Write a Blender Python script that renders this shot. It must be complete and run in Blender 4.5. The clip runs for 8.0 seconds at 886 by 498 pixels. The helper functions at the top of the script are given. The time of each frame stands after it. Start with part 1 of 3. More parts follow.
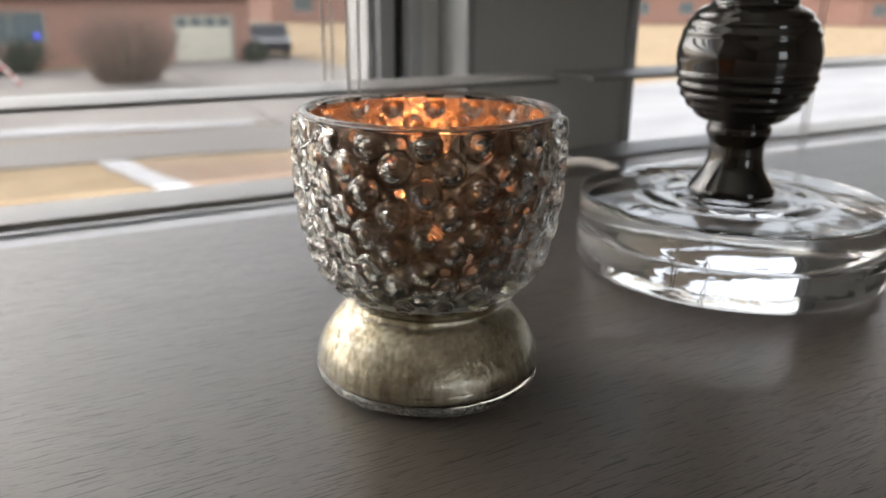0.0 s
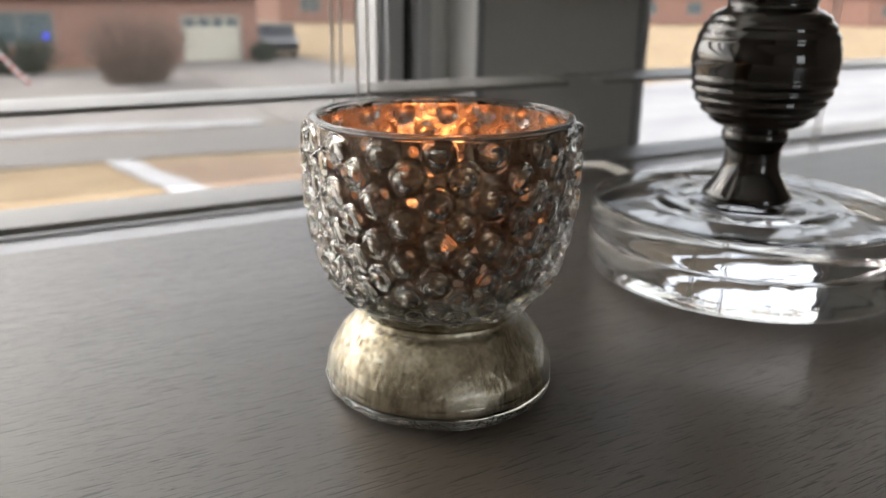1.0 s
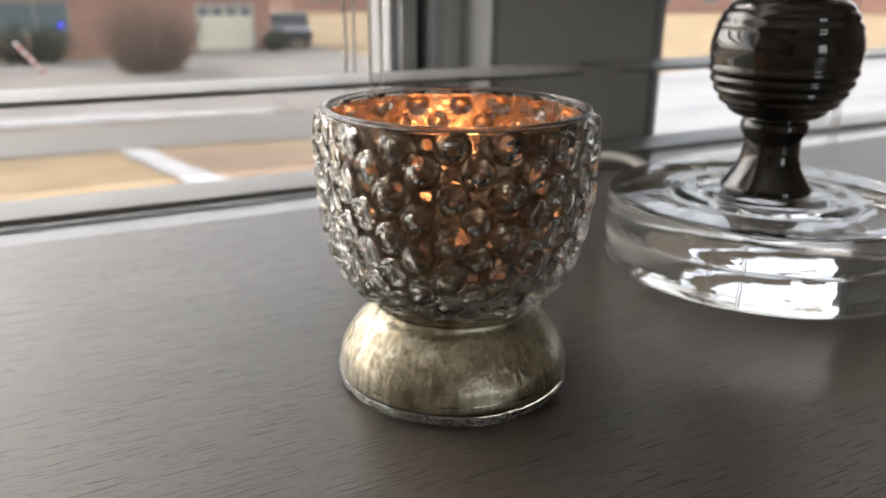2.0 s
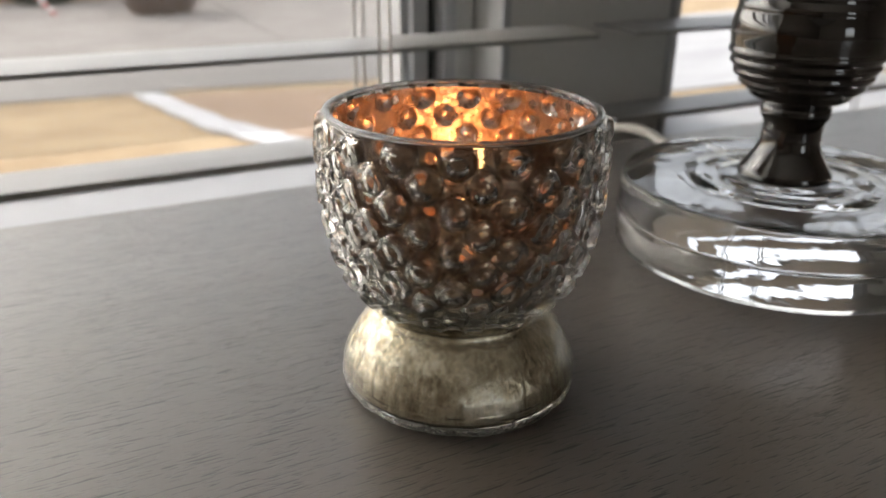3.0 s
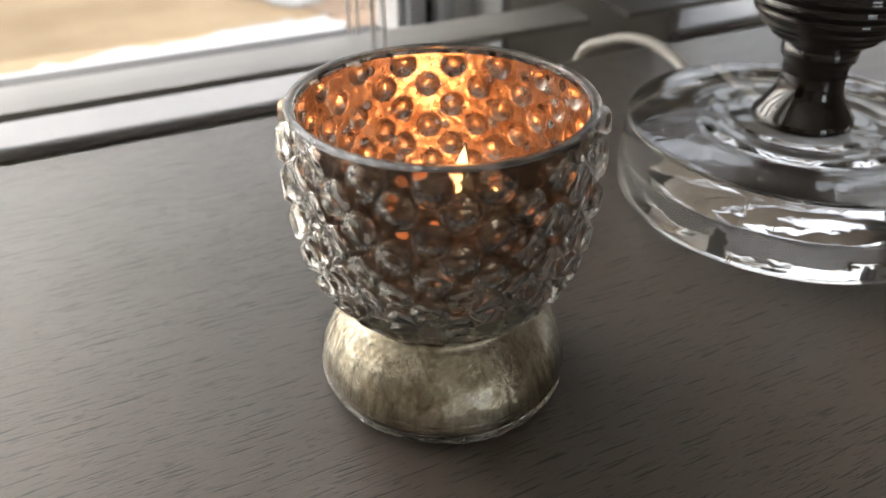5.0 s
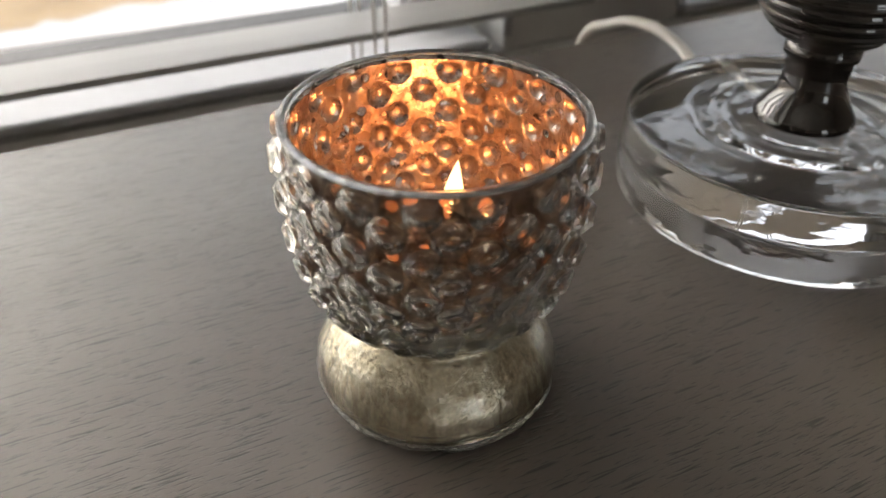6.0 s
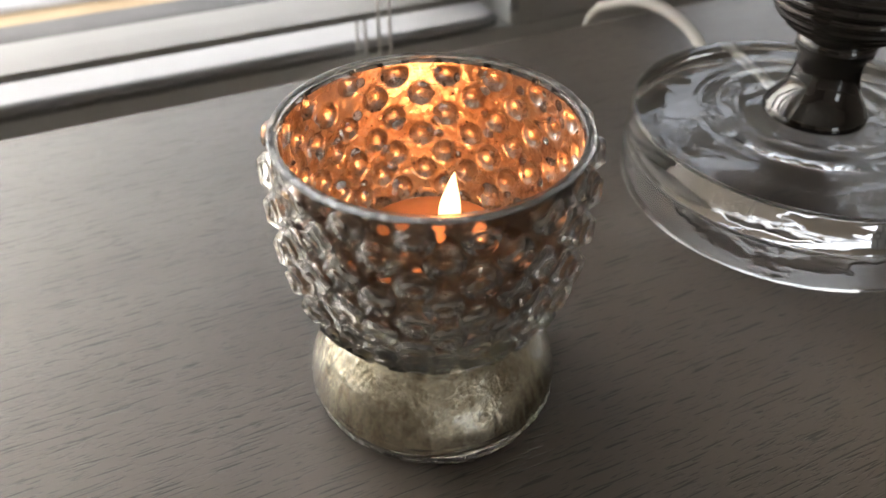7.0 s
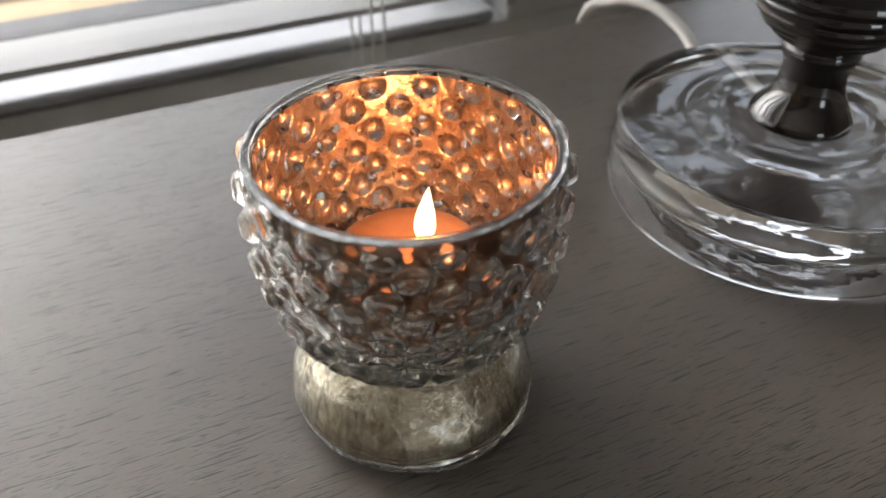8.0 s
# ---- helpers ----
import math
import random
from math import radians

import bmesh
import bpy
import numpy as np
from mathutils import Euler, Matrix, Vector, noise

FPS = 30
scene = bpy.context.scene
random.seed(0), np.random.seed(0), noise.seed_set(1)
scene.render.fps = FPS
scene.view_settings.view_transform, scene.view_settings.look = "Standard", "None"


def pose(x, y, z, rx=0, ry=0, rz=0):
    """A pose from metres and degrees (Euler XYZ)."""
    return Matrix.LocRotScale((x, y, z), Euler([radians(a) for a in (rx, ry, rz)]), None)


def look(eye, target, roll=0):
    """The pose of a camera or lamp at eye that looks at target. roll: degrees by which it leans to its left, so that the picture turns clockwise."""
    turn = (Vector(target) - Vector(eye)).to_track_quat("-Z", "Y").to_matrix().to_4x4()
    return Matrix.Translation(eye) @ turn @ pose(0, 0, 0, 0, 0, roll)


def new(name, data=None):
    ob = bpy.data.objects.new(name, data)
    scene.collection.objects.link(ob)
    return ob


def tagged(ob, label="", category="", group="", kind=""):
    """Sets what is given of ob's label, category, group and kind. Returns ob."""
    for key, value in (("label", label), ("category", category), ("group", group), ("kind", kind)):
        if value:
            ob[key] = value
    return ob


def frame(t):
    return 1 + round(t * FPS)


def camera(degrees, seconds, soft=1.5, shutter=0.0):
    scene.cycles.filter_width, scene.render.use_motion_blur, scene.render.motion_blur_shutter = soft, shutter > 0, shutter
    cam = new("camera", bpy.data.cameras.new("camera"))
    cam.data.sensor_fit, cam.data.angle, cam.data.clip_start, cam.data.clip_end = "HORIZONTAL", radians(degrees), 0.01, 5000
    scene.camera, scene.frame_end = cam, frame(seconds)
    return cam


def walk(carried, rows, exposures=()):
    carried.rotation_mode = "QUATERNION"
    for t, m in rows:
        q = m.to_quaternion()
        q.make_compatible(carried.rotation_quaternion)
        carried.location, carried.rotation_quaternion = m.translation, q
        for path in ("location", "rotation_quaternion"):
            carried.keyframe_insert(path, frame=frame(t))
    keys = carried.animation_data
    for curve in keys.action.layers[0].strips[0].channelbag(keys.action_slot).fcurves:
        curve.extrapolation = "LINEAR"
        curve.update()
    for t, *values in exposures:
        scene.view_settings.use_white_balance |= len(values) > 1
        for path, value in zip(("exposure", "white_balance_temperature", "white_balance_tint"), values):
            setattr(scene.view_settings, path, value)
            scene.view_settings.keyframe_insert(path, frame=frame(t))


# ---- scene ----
cam = camera(59.1, 8.0)
PATH = [
    (0, (-0.001, 0.005, 0.109), (0.921, 1.663, -0.524), 0.7),
    (0.5, (0.002, 0.008, 0.11), (0.923, 1.665, -0.527), 0.7),
    (1, (0.0, 0.01, 0.11), (0.907, 1.676, -0.523), 0.7),
    (1.5, (0.0, 0.011, 0.108), (0.892, 1.685, -0.528), 0.6),
    (3, (0.008, 0.022, 0.123), (0.831, 1.665, -0.667), 0.5),
    (3.5, (0.012, 0.029, 0.13), (0.805, 1.638, -0.755), 0.0),
    (4, (0.017, 0.036, 0.132), (0.789, 1.607, -0.836), -0.1),
    (5.5, (0.031, 0.049, 0.154), (0.741, 1.519, -1.001), 0.0),
    (6, (0.033, 0.051, 0.157), (0.727, 1.503, -1.031), 0.3),
    (6.5, (0.037, 0.054, 0.16), (0.71, 1.484, -1.064), 0.4),
    (7, (0.04, 0.059, 0.164), (0.69, 1.467, -1.099), 0.2),
    (7.5, (0.044, 0.059, 0.168), (0.681, 1.458, -1.111), 0.2),
    (8, (0.048, 0.059, 0.17), (0.674, 1.452, -1.122), -0.1),
]
walk(cam, [(t, look(eye, target, roll)) for t, eye, target, roll in PATH], [(0.0, 1.78, 6650, 10), (3.5, 1.83, 6800, 10), (5.5, 2.07, 6800, 10), (6.5, 2.16, 6900, 10), (8.0, 2.31, 6400, 10)])
cam.data.dof.use_dof = True
cam.data.dof.focus_distance = 0.178
cam.data.dof.aperture_fstop = 17.0

# ---- world, sun, lamps ----
world = bpy.data.worlds.new("overcast_sky")
world.use_nodes = True
scene.world = world
wn = world.node_tree.nodes
sky = wn.new("ShaderNodeTexSky")
sky.sky_type = "NISHITA"
sky.sun_disc = False
sky.sun_elevation, sky.sun_rotation = radians(38), radians(-30)
sky.air_density, sky.dust_density = 1.0, 3.0
wn["Background"].inputs["Strength"].default_value = 0.13
cloud_grey = wn.new("ShaderNodeHueSaturation")
cloud_grey.inputs["Saturation"].default_value = 0.35
world.node_tree.links.new(sky.outputs[0], cloud_grey.inputs["Color"])
world.node_tree.links.new(cloud_grey.outputs[0], wn["Background"].inputs["Color"])

sun_data = bpy.data.lights.new("sun", "SUN")
sun_data.energy, sun_data.angle, sun_data.color = 0.6, radians(25), (1.0, 0.98, 0.95)
sun = new("sun", sun_data)
sun.matrix_world = look((4, -12, 14), (0, 8, 0))


# ---- materials ----
def shader(name):
    m = bpy.data.materials.new(name)
    m.use_nodes = True
    return m, m.node_tree.nodes, m.node_tree.links, m.node_tree.nodes["Principled BSDF"]


def coords(n, l, scale=(1, 1, 1), rot=(0, 0, 0)):
    tc, mp = n.new("ShaderNodeTexCoord"), n.new("ShaderNodeMapping")
    mp.inputs["Scale"].default_value, mp.inputs["Rotation"].default_value = scale, rot
    l.new(tc.outputs["Object"], mp.inputs["Vector"])
    return mp.outputs[0]


def noise_tex(n, l, vec, scale, detail=4.0, rough=0.55):
    t = n.new("ShaderNodeTexNoise")
    t.inputs["Scale"].default_value, t.inputs["Detail"].default_value = scale, detail
    t.inputs["Roughness"].default_value = rough
    l.new(vec, t.inputs["Vector"])
    return t.outputs["Fac"]


def ramp(n, l, fac, stops):
    r = n.new("ShaderNodeValToRGB")
    while len(r.color_ramp.elements) < len(stops):
        r.color_ramp.elements.new(0.5)
    for e, (p, c) in zip(r.color_ramp.elements, stops):
        e.position, e.color = p, (*c, 1) if len(c) == 3 else c
    l.new(fac, r.inputs[0])
    return r.outputs[0]


def bump(n, l, height, strength, dist, under=None):
    b = n.new("ShaderNodeBump")
    b.inputs["Strength"].default_value, b.inputs["Distance"].default_value = strength, dist
    l.new(height, b.inputs["Height"])
    if under:
        l.new(under, b.inputs["Normal"])
    return b.outputs[0]


def mottled(name, c1, c2, scale, rough=0.6, relief=0.2, dist=0.002, stretch=(1, 1, 1), metal=0.0, fine=6.0):
    """A surface of two tones, with coarse patches and fine grain."""
    m, n, l, p = shader(name)
    v = coords(n, l, stretch)
    a, b = noise_tex(n, l, v, scale), noise_tex(n, l, v, scale * fine, 5)
    mix = n.new("ShaderNodeMath")
    mix.operation = "MULTIPLY_ADD"
    l.new(a, mix.inputs[0])
    mix.inputs[1].default_value = 0.65
    sc = n.new("ShaderNodeMath")
    sc.operation = "MULTIPLY"
    sc.inputs[1].default_value = 0.35
    l.new(b, sc.inputs[0])
    l.new(sc.outputs[0], mix.inputs[2])
    l.new(ramp(n, l, mix.outputs[0], [(0.35, c1), (0.65, c2)]), p.inputs["Base Color"])
    p.inputs["Roughness"].default_value, p.inputs["Metallic"].default_value = rough, metal
    l.new(bump(n, l, b, relief, dist), p.inputs["Normal"])
    return m


def dark_wood():
    m, n, l, p = shader("espresso_wood")
    v = coords(n, l, (1, 26, 26))
    grain = noise_tex(n, l, v, 9, 5)
    tone = noise_tex(n, l, coords(n, l, (1, 4, 4)), 5, 3)
    tone_out = (ramp(n, l, tone, [(0.3, (0.136, 0.111, 0.094)), (0.7, (0.170, 0.143, 0.123))]))
    pores = noise_tex(n, l, coords(n, l, (1.9, 26, 26), (0, 0, 0.02)), 105, 2, 0.4)
    pit = ramp(n, l, pores, [(0.32, (0, 0, 0)), (0.39, (1, 1, 1))])
    long_pores = noise_tex(n, l, coords(n, l, (2.0, 40, 40), (0, 0, -0.02)), 38, 1, 0.4)
    pit2 = ramp(n, l, long_pores, [(0.32, (0, 0, 0)), (0.39, (1, 1, 1))])
    both = n.new("ShaderNodeMath")
    both.operation = "MULTIPLY"
    l.new(pit, both.inputs[0])
    l.new(pit2, both.inputs[1])
    dark = n.new("ShaderNodeMix")
    dark.data_type, dark.blend_type = "RGBA", "MULTIPLY"
    dark.inputs["Factor"].default_value = 0.72
    l.new(tone_out, dark.inputs["A"])
    l.new(both.outputs[0], dark.inputs["B"])
    l.new(dark.outputs["Result"], p.inputs["Base Color"])
    nb = bump(n, l, both.outputs[0], 0.9, 0.0004)
    l.new(bump(n, l, grain, 0.14, 0.0002, nb), p.inputs["Normal"])
    l.new(ramp(n, l, grain, [(0.3, (0.34, 0.34, 0.34)), (0.7, (0.44, 0.44, 0.44))]), p.inputs["Roughness"])
    p.inputs["Specular IOR Level"].default_value = 0.8
    p.inputs["Coat Weight"].default_value, p.inputs["Coat Roughness"].default_value = 0.9, 0.36
    p.inputs["Coat IOR"].default_value = 1.6
    return m


def clear_glass(name, tint=(1, 1, 1), rough=0.0, ior=1.48, wavy=0.0, scale=60.0):
    m, n, l, p = shader(name)
    p.inputs["Base Color"].default_value = (*tint, 1)
    p.inputs["Roughness"].default_value, p.inputs["IOR"].default_value = rough, ior
    p.inputs["Transmission Weight"].default_value = 1.0
    if wavy:
        l.new(bump(n, l, noise_tex(n, l, coords(n, l), scale, 2), wavy, 0.001), p.inputs["Normal"])
    return m


def plain(name, colour, rough=0.5, metal=0.0, emit=0.0, coat=0.0):
    m, n, l, p = shader(name)
    p.inputs["Base Color"].default_value = (*colour, 1)
    p.inputs["Roughness"].default_value, p.inputs["Metallic"].default_value = rough, metal
    p.inputs["Coat Weight"].default_value = coat
    if emit:
        p.inputs["Emission Color"].default_value, p.inputs["Emission Strength"].default_value = (*colour, 1), emit
    return m


WOOD = dark_wood()
WHITE_PAINT = mottled("white_satin_paint", (0.43, 0.444, 0.465), (0.48, 0.494, 0.515), 8, 0.5, 0.05, 0.0005)
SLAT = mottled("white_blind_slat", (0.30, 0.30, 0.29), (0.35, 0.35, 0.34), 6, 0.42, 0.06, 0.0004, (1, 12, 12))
VINYL = mottled("white_vinyl", (0.48, 0.495, 0.515), (0.53, 0.545, 0.565), 10, 0.35, 0.03, 0.0004)
WALL = mottled("grey_wall_paint", (0.66, 0.665, 0.65), (0.71, 0.715, 0.70), 5, 0.7, 0.25, 0.001, fine=40)
# unseen walls toned dark brown so the lamp column reflects a dim room
DIM_ROOM_WALL = mottled("dim_room_wall", (0.11, 0.095, 0.08), (0.14, 0.122, 0.105), 5, 0.7, 0.25, 0.001, fine=40)
CEILING = mottled("ceiling_paint", (0.38, 0.37, 0.35), (0.43, 0.42, 0.40), 3, 0.8, 0.2, 0.001)
FLOOR = mottled("brown_floor", (0.10, 0.065, 0.045), (0.17, 0.12, 0.08), 3, 0.4, 0.1, 0.001, (1, 8, 1))
GASKET = mottled("black_rubber", (0.015, 0.015, 0.016), (0.03, 0.03, 0.03), 40, 0.6)
CORD_WHITE = mottled("white_cord", (0.66, 0.65, 0.62), (0.74, 0.73, 0.7), 300, 0.55, 0.3, 0.0005)
LAMP_CORD = mottled("white_plastic_cord", (0.68, 0.66, 0.62), (0.74, 0.72, 0.68), 60, 0.35, 0.05)
WIRE = plain("screen_wire", (0.42, 0.42, 0.41), 0.5)
PANE = clear_glass("window_glass", (1, 1, 1), 0.0, 1.02)
VOTIVE_GLASS = clear_glass("moulded_glass", (0.955, 0.955, 0.91), 0.0, 1.48, 0.14, 260)
RING_GLASS = clear_glass("foot_ring_glass", (0.985, 1.0, 0.955), 0.18, 1.5, 0.6, 420)
LIP_GLASS = clear_glass("ground_glass", (0.50, 0.50, 0.485), 0.2, 1.46, 0.3, 300)
def flaked_silver():
    """Old silver leaf behind glass: upright streaks, fine crackle, worn specks towards the base."""
    m, n, l, p = shader("foot_silvering")
    streak = noise_tex(n, l, coords(n, l, (1, 1, 0.07)), 420, 4, 0.65)
    crackle = noise_tex(n, l, coords(n, l, (1, 1, 0.7)), 700, 4, 0.7)
    patch = noise_tex(n, l, coords(n, l, (1, 1, 0.4)), 110, 3, 0.6)
    both = n.new("ShaderNodeMath")
    both.operation = "MULTIPLY_ADD"
    l.new(crackle, both.inputs[0])
    both.inputs[1].default_value = 0.5
    l.new(streak, both.inputs[2])
    tone = ramp(n, l, both.outputs[0], [(0.58, (0.55, 0.47, 0.34)), (0.74, (0.77, 0.70, 0.55)), (0.92, (0.95, 0.91, 0.79))])
    wear = n.new("ShaderNodeMix")
    wear.data_type, wear.blend_type = "RGBA", "MULTIPLY"
    wear.inputs["Factor"].default_value = 0.25
    l.new(tone, wear.inputs["A"])
    l.new(ramp(n, l, noise_tex(n, l, coords(n, l), 520, 3, 0.65), [(0.34, (0.16, 0.12, 0.08)), (0.41, (1, 1, 1))]), wear.inputs["B"])
    l.new(wear.outputs["Result"], p.inputs["Base Color"])
    l.new(ramp(n, l, patch, [(0.36, (0.24,) * 3), (0.62, (0.05,) * 3)]), p.inputs["Roughness"])
    p.inputs["Metallic"].default_value = 1.0
    flake = n.new("ShaderNodeTexVoronoi")
    flake.inputs["Scale"].default_value = 620
    l.new(coords(n, l, (1, 1, 0.45)), flake.inputs["Vector"])
    facet = n.new("ShaderNodeRGBToBW")
    l.new(flake.outputs["Color"], facet.inputs[0])
    relief = bump(n, l, facet.outputs[0], 0.22, 0.0008, bump(n, l, streak, 0.38, 0.0012))
    l.new(bump(n, l, crackle, 0.2, 0.0006, relief), p.inputs["Normal"])
    thin, mix = n.new("ShaderNodeBsdfTranslucent"), n.new("ShaderNodeMixShader")
    thin.inputs["Color"].default_value = (0.90, 0.83, 0.64, 1)
    mix.inputs[0].default_value = 0.04
    l.new(p.outputs[0], mix.inputs[1])
    l.new(thin.outputs[0], mix.inputs[2])
    l.new(mix.outputs[0], n["Material Output"].inputs["Surface"])
    return m


def worn_spots(n, l, v, grit):
    """Where a coating still covers the glass: gone in small round spots and pinholes."""
    spot = n.new("ShaderNodeTexVoronoi")
    spot.inputs["Scale"].default_value = 190
    l.new(v, spot.inputs["Vector"])
    holes = ramp(n, l, spot.outputs["Distance"], [(0.25, (0.15,) * 3), (0.30, (0.90,) * 3)])
    pins = ramp(n, l, grit, [(0.34, (0.3,) * 3), (0.37, (1, 1, 1))])
    cover = n.new("ShaderNodeMath")
    cover.operation = "MULTIPLY"
    l.new(holes, cover.inputs[0])
    l.new(pins, cover.inputs[1])
    return cover.outputs[0]


def dark_backing():
    """The tarnished outer side of the silvering: a dark bronze mirror with greyer clouds."""
    m, n, l, p = shader("tarnished_backing")
    v = coords(n, l)
    grit = noise_tex(n, l, v, 700, 3, 0.65)
    cloud = noise_tex(n, l, v, 130, 4, 0.65)
    l.new(ramp(n, l, cloud, [(0.36, (0.11, 0.066, 0.046)), (0.50, (0.30, 0.205, 0.145)), (0.64, (0.58, 0.50, 0.39))]), p.inputs["Base Color"])
    p.inputs["Metallic"].default_value = 0.95
    l.new(ramp(n, l, grit, [(0.35, (0.20,) * 3), (0.6, (0.05,) * 3)]), p.inputs["Roughness"])
    l.new(bump(n, l, grit, 0.12, 0.0005), p.inputs["Normal"])
    clear, last = n.new("ShaderNodeBsdfTransparent"), n.new("ShaderNodeMixShader")
    l.new(worn_spots(n, l, v, grit), last.inputs[0])
    l.new(clear.outputs[0], last.inputs[1])
    l.new(p.outputs[0], last.inputs[2])
    l.new(last.outputs[0], n["Material Output"].inputs["Surface"])
    return m


def worn_lining():
    """Thin antiqued silvering: soft mirror, browned in clouds, worn clear in small round spots and pinholes."""
    m, n, l, p = shader("bowl_silvering")
    v = coords(n, l)
    cloud = noise_tex(n, l, v, 150, 4, 0.6)
    grit = noise_tex(n, l, v, 700, 3, 0.65)
    both = n.new("ShaderNodeMath")
    both.operation = "MULTIPLY_ADD"
    l.new(grit, both.inputs[0])
    both.inputs[1].default_value = 0.45
    l.new(cloud, both.inputs[2])
    l.new(ramp(n, l, both.outputs[0], [(0.58, (0.26, 0.19, 0.15)), (0.70, (0.52, 0.43, 0.36)), (0.88, (0.74, 0.66, 0.58))]), p.inputs["Base Color"])
    p.inputs["Metallic"].default_value = 0.86
    l.new(ramp(n, l, cloud, [(0.35, (0.38,) * 3), (0.65, (0.20,) * 3)]), p.inputs["Roughness"])
    p.inputs["Coat Weight"].default_value, p.inputs["Coat Roughness"].default_value, p.inputs["Coat IOR"].default_value = 1.0, 0.035, 2.2
    l.new(bump(n, l, grit, 0.16, 0.0006, bump(n, l, noise_tex(n, l, v, 330, 2, 0.5), 0.5, 0.0012)), p.inputs["Normal"])
    cover = worn_spots(n, l, v, grit)
    thin, mix, clear, last = n.new("ShaderNodeBsdfTranslucent"), n.new("ShaderNodeMixShader"), n.new("ShaderNodeBsdfTransparent"), n.new("ShaderNodeMixShader")
    thin.inputs["Color"].default_value = (0.72, 0.50, 0.36, 1)
    mix.inputs[0].default_value = 0.06
    l.new(p.outputs[0], mix.inputs[1])
    l.new(thin.outputs[0], mix.inputs[2])
    l.new(cover, last.inputs[0])
    l.new(clear.outputs[0], last.inputs[1])
    l.new(mix.outputs[0], last.inputs[2])
    l.new(last.outputs[0], n["Material Output"].inputs["Surface"])
    return m


BOWL_SILVER, BOWL_BACKING = worn_lining(), dark_backing()
FOOT_SILVER = flaked_silver()
ACRYLIC = clear_glass("clear_acrylic", (0.94, 0.945, 0.95), 0.0, 1.49, 0.14, 80)
SMOKE = mottled("smoked_black_glass", (0.004, 0.0035, 0.003), (0.009, 0.006, 0.0045), 60, 0.07, 0.02, 0.0005)
SMOKE_NODE = SMOKE.node_tree.nodes["Principled BSDF"]
SMOKE_NODE.inputs["Coat Weight"].default_value, SMOKE_NODE.inputs["Coat Roughness"].default_value, SMOKE_NODE.inputs["Coat IOR"].default_value = 1.0, 0.03, 1.6
WAX = mottled("warm_wax", (0.20, 0.125, 0.085), (0.26, 0.165, 0.115), 60, 0.4, 0.1, 0.0005)
WICK = plain("burnt_wick", (0.02, 0.015, 0.01), 0.9)
FOIL = mottled("candle_cup", (0.6, 0.6, 0.6), (0.75, 0.75, 0.75), 80, 0.3, 0.1, 0.0005, metal=1.0)
FLAME = plain("flame", (1.0, 0.66, 0.27), 1.0, 0.0, 0.9)
LAWN = mottled("dormant_grass", (0.27, 0.185, 0.10), (0.44, 0.33, 0.20), 0.9, 0.95, 0.6, 0.03, (1, 1.5, 1), fine=18)
DIRT = mottled("brown_verge", (0.23, 0.155, 0.105), (0.31, 0.22, 0.155), 0.7, 0.95, 0.4, 0.02, fine=14)
ASPHALT = mottled("wet_asphalt", (0.105, 0.092, 0.080), (0.165, 0.146, 0.128), 0.35, 0.5, 0.3, 0.004, (0.25, 1, 1), fine=30)
CONCRETE = mottled("concrete_drive", (0.22, 0.198, 0.18), (0.32, 0.295, 0.27), 0.6, 0.85, 0.3, 0.004, fine=20)
SLUSH = mottled("wet_slush", (0.24, 0.24, 0.245), (0.40, 0.40, 0.405), 0.5, 0.8, 0.4, 0.02, (0.2, 1, 1))
SNOW = mottled("old_snow", (0.415, 0.420, 0.432), (0.495, 0.495, 0.501), 2.0, 0.8, 0.5, 0.03)
BRICK = mottled("red_brick", (0.25, 0.135, 0.105), (0.36, 0.22, 0.18), 3.0, 0.9, 0.4, 0.01, fine=9)
TRIM = mottled("cream_trim", (0.298, 0.289, 0.260), (0.337, 0.327, 0.298), 2, 0.6)
GARAGE = mottled("cream_garage_door", (0.52, 0.50, 0.42), (0.57, 0.55, 0.47), 2, 0.5)
ROOF = mottled("grey_shingle", (0.059, 0.056, 0.053), (0.118, 0.112, 0.107), 4, 0.95)
DARK_PANE = plain("house_window_glass", (0.10, 0.14, 0.16), 0.08)
TWIG = mottled("bare_twigs", (0.14, 0.098, 0.08), (0.25, 0.19, 0.155), 9, 0.95)
NEEDLE = mottled("evergreen_needles", (0.05, 0.062, 0.045), (0.09, 0.105, 0.078), 9, 0.9)
CAR_PAINT = plain("dark_car_paint", (0.03, 0.034, 0.04), 0.2, 0.2, 0.0, 0.8)
TYRE = plain("tyre_rubber", (0.02, 0.02, 0.02), 0.8)
BLUE = plain("blue_plastic", (0.05, 0.06, 0.7), 0.4, 0.0, 0.5)
CANDY_RED = plain("faded_red_plastic", (0.62, 0.20, 0.18), 0.5)
CANDY_WHITE = plain("white_plastic", (0.8, 0.76, 0.75), 0.5)


# ---- mesh helpers ----
def part(name, bm, material, parent=None, label=""):
    me = bpy.data.meshes.new(name)
    bm.to_mesh(me)
    bm.free()
    me.materials.append(material)
    ob = new(name, me)
    if parent:
        ob.parent = parent
    if label:
        ob["label"] = label
    return ob


def thing(name, at, label, category, group="", kind=""):
    ob = new(name)
    ob.empty_display_size = 0.05
    ob.location = at
    return tagged(ob, label, category, group, kind)


